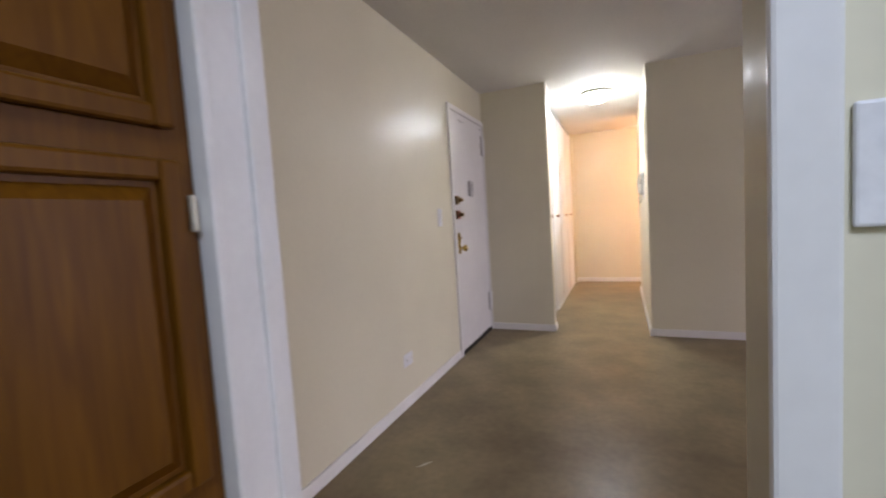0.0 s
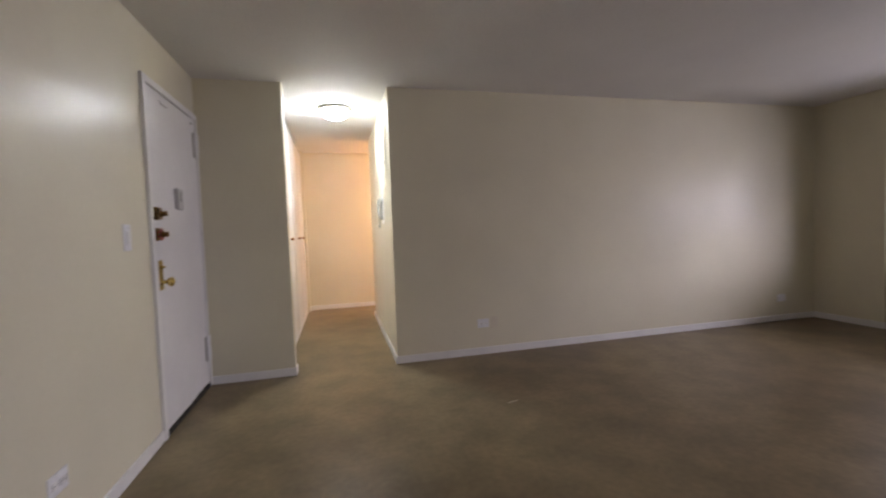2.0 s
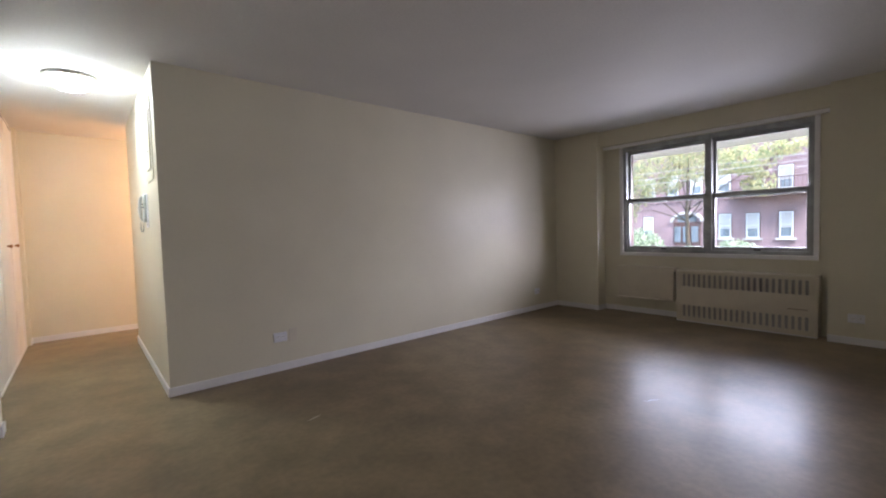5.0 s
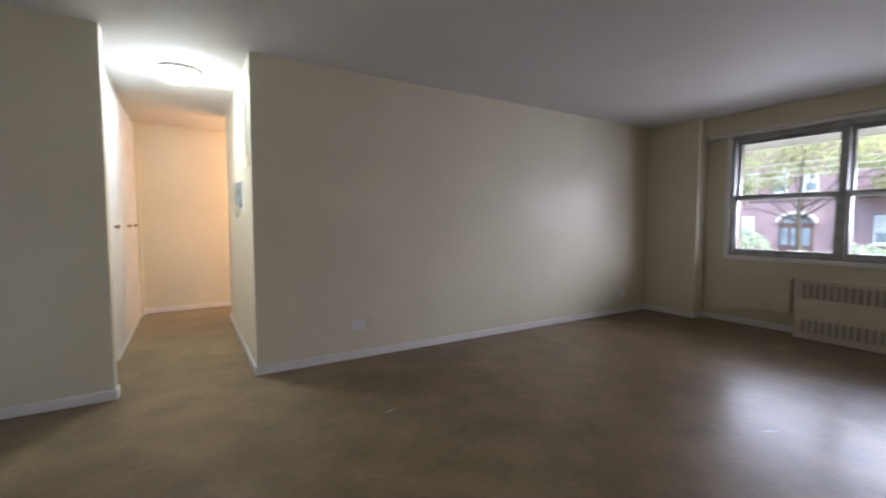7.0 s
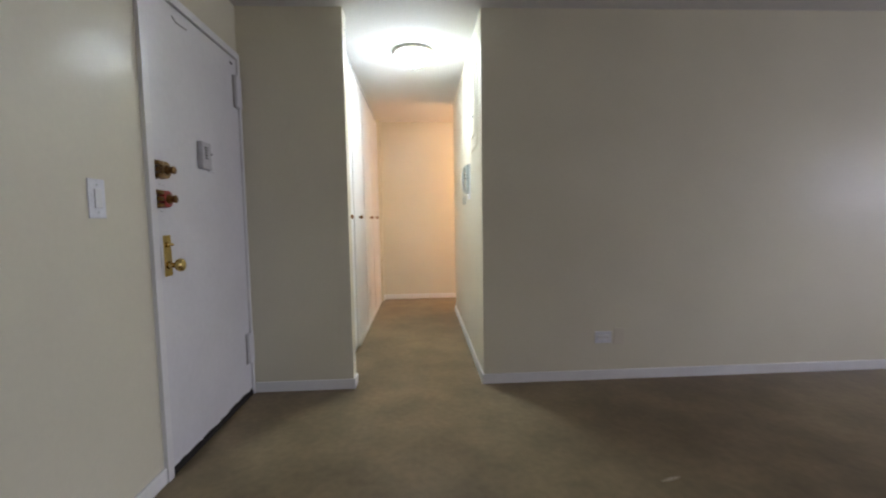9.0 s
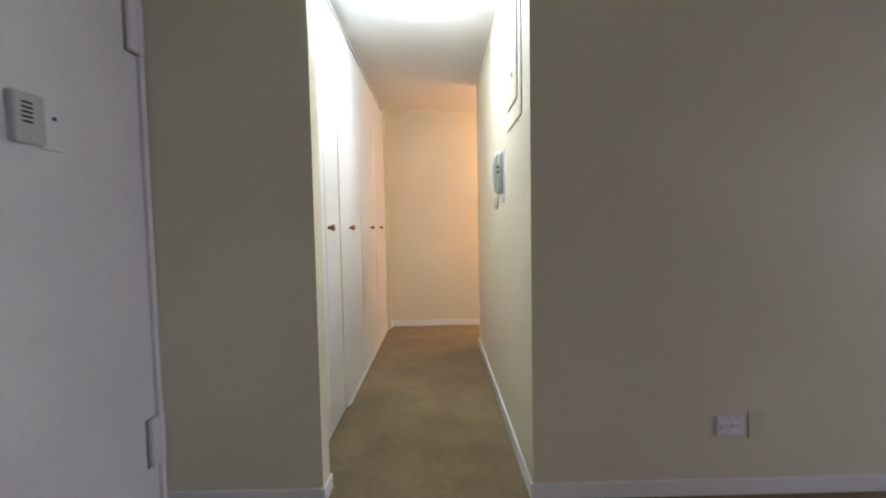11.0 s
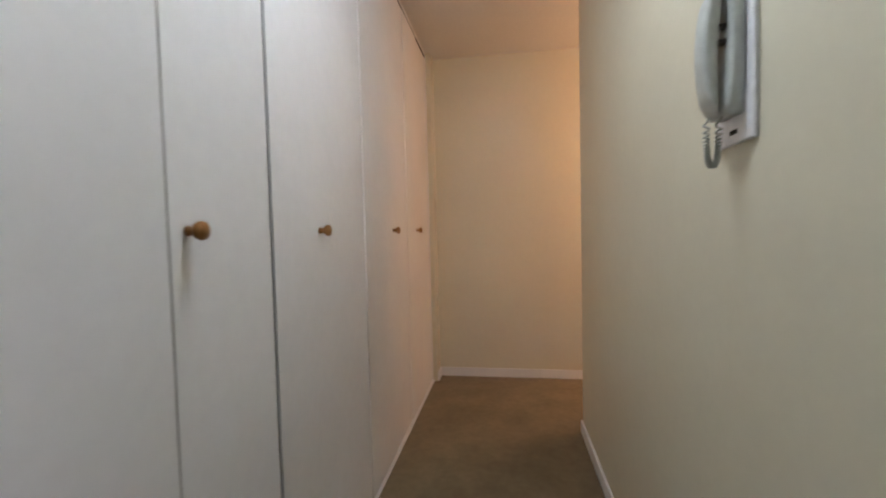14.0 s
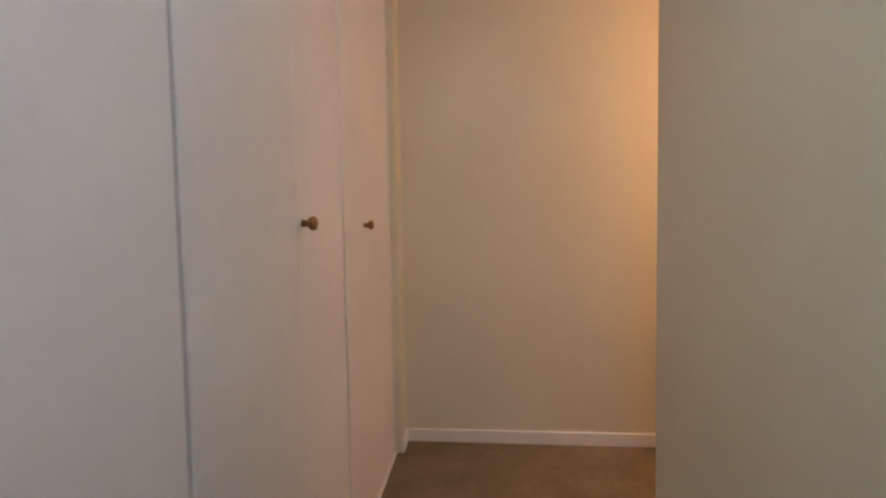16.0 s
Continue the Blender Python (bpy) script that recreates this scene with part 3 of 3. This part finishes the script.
for a, b in ((WY0 + ft, MY - 0.036), (MY + 0.036, WY1 - ft)):
    for name, x, z0, z1 in (("lower_sash", 6.695, WZ0 + 0.04, RAIL + 0.030), ("upper_sash", 6.745, RAIL - 0.030, WZ1 - 0.055)):
        st = 0.026
        sash = part(name, boxes((x, x + 0.03, a, a + st, z0, z1), (x, x + 0.03, b - st, b, z0, z1), (x, x + 0.03, a + st, b - st, z0, z0 + 0.04),
                                (x, x + 0.03, a + st, b - st, z1 - 0.040, z1), bevel=0.003), ALU, win)
        pane = part("pane", boxes((x + 0.012, x + 0.016, a + st - 0.004, b - st + 0.004, z0 + 0.036, z1 - 0.036)), GLASS, sash)
        pane.visible_shadow = False
    c = (a + b) / 2
    for dy in (-0.28, 0.28):
        part("sash_lift", boxes((6.672, 6.694, c + dy - 0.05, c + dy + 0.05, RAIL + 0.004, RAIL + 0.020), bevel=0.003), ALU, win)
    part("sash_lock", boxes((6.668, 6.694, c - 0.03, c + 0.03, WZ0 + 0.042, WZ0 + 0.058), bevel=0.003), DARK, win)
part("window_sill", boxes((6.615, 6.664, WY0 - 0.03, WY1 + 0.03, 0.757, WZ0 - 0.001), bevel=0.005), WHITE, win, "white painted window sill")
part("casing", boxes((6.635, 6.664, WY1 - 0.008, WY1 + 0.035, WZ0, WZ1), (6.635, 6.664, WY0 - 0.035, WY0 + 0.008, WZ0, WZ1), bevel=0.003), WHITE, win, "white painted casing")
part("head_strip", boxes((6.60, WN, -3.0, -0.67, 2.199, 2.234), bevel=0.004), WHITE, win)

# ---- radiator cover and flap cover under the window ----
rad = thing("radiator_cover", "cream enamelled steel radiator cover with slotted grilles", "radiator", (6.48, -2.295, 0))
RW = 0.64
GR = ((0.062, 0.198), (0.418, 0.566))      # grille bands
rows = [(0, 0.012, -RW, RW, GR[1][1], 0.60), (0, 0.012, -RW, RW, GR[0][1], GR[1][0]), (0, 0.012, -RW, RW, 0.015, GR[0][0])]
for z0, z1 in GR:
    rows += [(0, 0.012, -RW, -RW + 0.055, z0, z1), (0, 0.012, RW - 0.055, RW, z0, z1)]
part("front_panel", boxes(*rows), ENAMEL, rad)
part("top", boxes((-0.006, 0.168, -RW - 0.006, RW + 0.006, 0.6005, 0.612), bevel=0.003), ENAMEL, rad)
for s in (-1, 1):
    part("side", boxes((0.0125, 0.168, s * RW - 0.006, s * RW + 0.006, 0.015, 0.60), bevel=0.002), ENAMEL, rad)
# Finless block; its grey sets how dark the grille slots look.
part("slot_shade_block", boxes((0.022, 0.16, -RW + 0.02, RW - 0.02, 0.0, 0.58)), GRILLE, rad, "plain grey block behind the grille, slot shade in its colour")
N = 22
pitch = (2 * RW - 0.11) / N
for z0, z1 in GR:
    for k in range(N + 1):
        y = -RW + 0.055 + k * pitch
        part("grille_bar", boxes((0.002, 0.011, max(y - 0.013, -RW + 0.056), min(y + 0.013, RW - 0.056), z0 - 0.002, z1 + 0.002)), ENAMEL, rad)
for row in ((-0.006, -0.0005, -RW, RW, 0.578, 0.598), (-0.006, -0.0005, -RW, RW, 0.017, 0.040),
            (-0.006, -0.0005, -RW, -RW + 0.022, 0.041, 0.577), (-0.006, -0.0005, RW - 0.022, RW, 0.041, 0.577)):
    part("rim", boxes(row, bevel=0.002), ENAMEL, rad)
part("finger_slot", boxes((-0.0015, -0.0004, -RW + 0.075, -RW + 0.235, 0.268, 0.274)), OLDBRASS, rad, "dark worn finger slot")
part("bottom_strip", boxes((0.004, 0.014, -RW, RW, 0.0, 0.012)), WHITE, rad)
cover = thing("sleeve_cover", "cream painted sheet metal cover fixed under the window", "wall cover", (6.51, -1.263, 0.415))
part("panel", boxes((0, 0.138, -0.35, 0.35, -0.19, 0.20), bevel=0.008), ENAMEL, cover)
part("top_lip", boxes((-0.008, 0.138, -0.358, 0.358, 0.2005, 0.211), bevel=0.003), ENAMEL, cover)
part("bottom_flange", boxes((-0.006, 0.03, -0.354, 0.352, -0.208, -0.1905), bevel=0.003), ENAMEL, cover, "slightly bent lower flange")
part("clip", boxes((-0.02, 0.05, -0.372, -0.352, 0.17, 0.205), bevel=0.004), ENAMEL, cover)

# ---- kitchen cabinet ----
cab = thing("kitchen_cabinet", "tall honey oak kitchen cabinet with raised panel doors", "cabinet", (0.072, -4.276, 0))
part("body", boxes((-0.07, 0.500, -0.62, 0.60, 0.0, 2.30), bevel=0.003), OAK, cab)


def raised_door(z0, z1, y0, y1):
    """Door on the yz plane with stiles, rails and a raised centre panel, facing +x."""
    ob = part("cabinet_door", boxes((0.501, 0.505, y0 + 0.03, y1 - 0.03, z0 + 0.03, z1 - 0.03)), OAK, cab)
    fw = 0.038
    for name, row in (("stile", (y0, y0 + fw, z0, z1)), ("stile", (y1 - fw, y1, z0, z1)), ("rail", (y0 + fw, y1 - fw, z0, z0 + fw)), ("rail", (y0 + fw, y1 - fw, z1 - fw, z1))):
        part(name, boxes((0.501, 0.524, *row), bevel=0.007), OAK, ob)
    bm = bmesh.new()
    a, b, c, d = y0 + fw + 0.010, y1 - fw - 0.010, z0 + fw + 0.010, z1 - fw - 0.010
    s = 0.024
    lo = [bm.verts.new((0.5052, y, z)) for y, z in ((a, c), (b, c), (b, d), (a, d))]
    hi = [bm.verts.new((0.5225, y, z)) for y, z in ((a + s, c + s), (b - s, c + s), (b - s, d - s), (a + s, d - s))]
    for k in range(4):
        bm.faces.new((lo[k], lo[(k + 1) % 4], hi[(k + 1) % 4], hi[k]))
    bm.faces.new(hi)
    bm.faces.new(lo[::-1])
    part("raised_panel", bm, OAK, ob)


for y0, y1 in ((0.085, 0.565), (-0.60, 0.065)):
    for z0, z1 in ((0.12, 0.690), (0.738, 1.322), (1.375, 2.20)):
        raised_door(z0, z1, y0, y1)
part("hinge", boxes((0.501, 0.514, 0.584, 0.593, 1.195, 1.262), bevel=0.002), ENAMEL, cab)

# ---- floor scuffs ----
def scuff(x, y, length, turn, seed):
    r = random.Random(seed)
    bm = bmesh.new()
    pts = [(x + (t - 0.5) * length * math.cos(turn) + r.uniform(-0.006, 0.006), y + (t - 0.5) * length * math.sin(turn) + r.uniform(-0.006, 0.006)) for t in (0, 0.25, 0.5, 0.75, 1)]
    left = [bm.verts.new((a - math.sin(turn) * w, b + math.cos(turn) * w, 0.0012)) for (a, b), w in zip(pts, (0.001, 0.006, 0.009, 0.005, 0.001))]
    right = [bm.verts.new((a + math.sin(turn) * w, b - math.cos(turn) * w, 0.0012)) for (a, b), w in zip(pts, (0.001, 0.004, 0.008, 0.006, 0.001))]
    for k in range(4):
        bm.faces.new((left[k], right[k], right[k + 1], left[k + 1]))
    return bm


for k, (x, y, l, a) in enumerate(((2.15, -1.095, 0.11, 0.3), (0.38, -2.47, 0.10, 0.9), (3.9, -2.45, 0.12, -0.5))):
    structure("floor_scuff_%d" % (k + 1), scuff(x, y, l, a, k), SCUFF, "pale scuff on the worn floor", "scuff")

# ---- other lamps ----
lamp("kitchen_light", "AREA", (1.7, -5.1, 2.40), KITCHEN, (0.62, 0.76, 1.0), 0.6)
lamp("passage_light", "POINT", (2.7, 2.70, 1.75), PASSAGE, (1.0, 0.55, 0.31), 0.30)
# Unseen area lamp added under the slab; boosts the sky's light indoors.
daylight = lamp("sky_fill_lamp", "AREA", (8.3, -1.7, 1.44), DAY, (0.86, 0.82, 1.0), 5.0)
daylight.data.shape, daylight.data.size_y = "RECTANGLE", 0.85
daylight.data.spread = radians(140)
daylight.rotation_euler = Euler((radians(52), 0, radians(78)))

# ---- outdoors ----
GZ = -0.9
structure("ground", boxes((6.88, 400, -300, 300, GZ - 0.3, GZ)), GRASS, "lawn in front of the building", "ground")
structure("road", boxes((13.0, 20.0, -300, 300, GZ, GZ + 0.005)), ROAD, "asphalt street", "road")
structure("balcony_slab", boxes((6.88, 8.55, -9, 6, 2.29, 2.45)), SOFFIT, "white painted slab above the window", "slab")

FXB = 25.0
house = thing("brick_building", "red brick apartment house with white windows across the street", "building")
lower = ((2.946, 0.52, 0.36, 1.53), (1.826, 0.52, 0.35, 1.51), (0.587, 0.50, 0.36, 1.54), (6.60, 0.52, 0.25, 1.53), (-1.2, 0.5, 0.36, 1.54), (8.4, 0.52, 0.3, 1.53))
upper = ((2.98, 0.54, 2.58, 3.60), (1.59, 0.40, 2.6, 3.58), (0.607, 0.54, 2.56, 3.60), (5.32, 0.54, 2.58, 3.60), (4.20, 0.54, 2.58, 3.60), (6.5, 0.54, 2.58, 3.6), (-1.2, 0.54, 2.56, 3.6), (8.4, 0.54, 2.58, 3.6))
bm = boxes((FXB, FXB + 10, -14, 16, GZ, 7.8), (FXB - 0.10, FXB, -14, 16, GZ, -0.35), (FXB - 0.06, FXB, -14, 16, 2.24, 2.34))
part("wall", bm, BRICK, house)
part("roof", boxes((FXB - 0.3, FXB + 10.2, -14.2, 16.2, 7.8, 8.1)), TRIM, house)
for yc, w, z0, z1 in lower + upper:
    wd = part("window", boxes((FXB - 0.07, FXB - 0.001, yc - w / 2, yc - w / 2 + 0.06, z0, z1), (FXB - 0.07, FXB - 0.001, yc + w / 2 - 0.06, yc + w / 2, z0, z1),
                              (FXB - 0.07, FXB - 0.001, yc - w / 2 + 0.06, yc + w / 2 - 0.06, z0, z0 + 0.06), (FXB - 0.07, FXB - 0.001, yc - w / 2 + 0.06, yc + w / 2 - 0.06, z1 - 0.07, z1),
                              (FXB - 0.06, FXB - 0.001, yc - w / 2 + 0.06, yc + w / 2 - 0.06, (z0 + z1) / 2 - 0.025, (z0 + z1) / 2 + 0.025)), SOFFIT, house)
    part("pane", boxes((FXB - 0.03, FXB - 0.002, yc - w / 2 + 0.061, yc + w / 2 - 0.061, z0 + 0.061, (z0 + z1) / 2 - 0.026)), PANE, wd)
    part("pane", boxes((FXB - 0.03, FXB - 0.002, yc - w / 2 + 0.061, yc + w / 2 - 0.061, (z0 + z1) / 2 + 0.026, z1 - 0.071)), PANE, wd)
    # No recess is modelled; this flat dark border paints its shade.
    part("reveal_shade", boxes((FXB - 0.012, FXB - 0.0005, yc - w / 2 - 0.035, yc + w / 2 + 0.035, z0 - 0.002, z1 + 0.04)), RUST, wd, "flat dark plate round the window, recess shade put in its colour")
    part("blind", boxes((FXB - 0.036, FXB - 0.031, yc - w / 2 + 0.065, yc + w / 2 - 0.065, (z0 + z1) / 2 - 0.12 * (z1 - z0), z1 - 0.075)), TRIM, wd, "pale half-drawn blind")
    part("sill", boxes((FXB - 0.12, FXB - 0.001, yc - w / 2 - 0.12, yc + w / 2 + 0.12, z0 - 0.10, z0 - 0.002)), TRIM, wd)
bm = bmesh.new()
arc = [(4.65 + 0.78 * math.cos(a), 1.20 + 0.52 * math.sin(a)) for a in [math.pi * k / 14 for k in range(15)]]
inner = [(4.65 + 0.66 * math.cos(a), 1.20 + 0.40 * math.sin(a)) for a in [math.pi * k / 14 for k in range(15)]]
ring = []
for (y, z), (iy, iz) in zip(arc, inner):
    ring.append([bm.verts.new(p) for p in ((FXB - 0.16, y, z), (FXB - 0.16, iy, iz), (FXB - 0.001, iy, iz), (FXB - 0.001, y, z))])
for a, b in zip(ring, ring[1:]):
    for j in range(4):
        bm.faces.new((a[j], a[(j + 1) % 4], b[(j + 1) % 4], b[j]))
entry = part("entrance", bm, TRIM, house, "arched stone entrance")
part("door", boxes((FXB - 0.05, FXB - 0.001, 4.02, 5.28, GZ, 1.18)), RUST, entry)
for y in (4.12, 4.53, 4.94):
    part("pane", boxes((FXB - 0.08, FXB - 0.051, y, y + 0.30, 0.15, 0.95)), PANE, entry)
part("fanlight", boxes((FXB - 0.05, FXB - 0.001, 4.2, 5.1, 1.19, 1.50)), PANE, entry)
fire = part("fire_escape", boxes((FXB - 0.9, FXB - 0.001, -0.6, 2.6, 2.26, 2.32), (FXB - 0.9, FXB - 0.86, -0.6, 2.6, 3.00, 3.04)), RUST, house, "rusty red fire escape")
for k in range(22):
    y = -0.55 + k * 0.148
    part("baluster", boxes((FXB - 0.89, FXB - 0.87, y, y + 0.02, 2.325, 2.998)), RUST, fire)
for s in (0, 0.5):
    part("stringer", tube([(FXB - 0.85 + s, 1.75, 2.6), (FXB - 0.85 + s, 0.45, 4.7)], 0.04, 6), RUST, fire)
for k in range(9):
    f = k / 8
    part("tread", boxes((FXB - 0.86, FXB - 0.34, 1.75 - 1.3 * f - 0.1, 1.75 - 1.3 * f + 0.1, 2.6 + 2.1 * f, 2.63 + 2.1 * f)), RUST, fire)

for k, (z0, z1) in enumerate(((2.69, 2.92), (2.50, 2.73), (2.92, 3.08))):
    cable = thing("overhead_cable", "thin dark cable strung along the street", "cable", group="street cables")
    part("wire", tube([(17.0, 26 - 3.6 * j, z0 + (z1 - z0) * (j - 5) / 3.2 + 0.004 * (j - 6) ** 2) for j in range(15)], 0.011, 6), TRIM, cable)


def leaves(bm, centre, size, count, leaf, rnd):
    for _ in range(count):
        while True:
            p = Vector((rnd.uniform(-1, 1), rnd.uniform(-1, 1), rnd.uniform(-1, 1)))
            if 0.15 < p.length < 1 and noise.noise(p * 2.3 + Vector(centre)) > -0.12:
                break
        p = Vector((p.x * size[0], p.y * size[1], p.z * size[2])) + Vector(centre)
        turn = Euler((rnd.uniform(0, 6.3), rnd.uniform(0, 6.3), rnd.uniform(0, 6.3))).to_matrix()
        s = leaf * rnd.uniform(0.6, 1.3)
        bm.faces.new([bm.verts.new(p + turn @ Vector(v)) for v in ((-s, 0, 0), (0, -s * 0.45, 0.1 * s), (s, 0, 0), (0, s * 0.45, 0.1 * s))])


def tree(x, y, crowns, label, seed, trunk_top):
    r = random.Random(seed)
    ob = thing("street_tree", label, "tree", (x, y, GZ))
    part("trunk", tube([(0, 0, 0), (0.03, 0.02, 1.2), (-0.02, 0.05, 2.4), (0.05, 0, trunk_top)], lambda f: 0.105 - 0.07 * f, 10), BARK, ob, smooth=True)
    bm = bmesh.new()
    for c, s, n in crowns:
        leaves(bm, c, s, n * 4, 0.058, r)
        part("limb", tube([(0, 0.03, 2.0 + 0.6 * r.random()), (c[0] * 0.5, c[1] * 0.5, (2.4 + c[2]) / 2 + 0.2), c], lambda f: 0.026 - 0.020 * f, 6), BARK, ob, smooth=True)
    mesh = part("crown", bm, LEAF, ob)
    tagged(mesh, kind="stuff")


tree(18.0, 2.18, [((0, 1.2, 3.9), (1.1, 1.2, 0.9), 600), ((0.2, -0.4, 4.3), (1.1, 1.1, 0.8), 560), ((0, 2.2, 3.3), (0.9, 0.9, 0.8), 350),
                  ((-0.3, -1.9, 4.1), (0.8, 0.9, 0.55), 420), ((0, -2.1, 3.3), (0.5, 0.5, 0.45), 160), ((0.2, 0.6, 5.2), (1.6, 2.4, 0.7), 600),
                  ((0, -3.2, 4.4), (0.7, 0.8, 0.35), 200), ((0, 2.6, 2.4), (0.6, 0.7, 0.6), 250)],
     "street tree with yellow-green autumn leaves", 5, 4.6)


def bush(x, y, size, seed, label):
    ob = thing("bush", label, "bush", (x, y, GZ), "front bushes")
    r = random.Random(seed)
    bm = bmesh.new()
    leaves(bm, (0, 0, size[2] * 0.9), size, 5200, 0.045, r)
    tagged(part("leaves", bm, HEDGE, ob), kind="stuff")
    for k in range(5):
        a = k * 1.3
        part("stem", tube([(0, 0, 0), (0.2 * math.cos(a), 0.3 * math.sin(a), size[2] * 1.1)], 0.02, 5), BARK, ob)


bush(12.0, 1.25, (0.55, 0.74, 1.04), 11, "tall rounded pale green bush on the lawn")
bush(12.0, -0.82, (0.55, 0.78, 0.88), 12, "clipped pale green bush on the lawn")
bush(12.0, 0.10, (0.45, 0.45, 0.80), 13, "clipped pale green bush on the lawn")
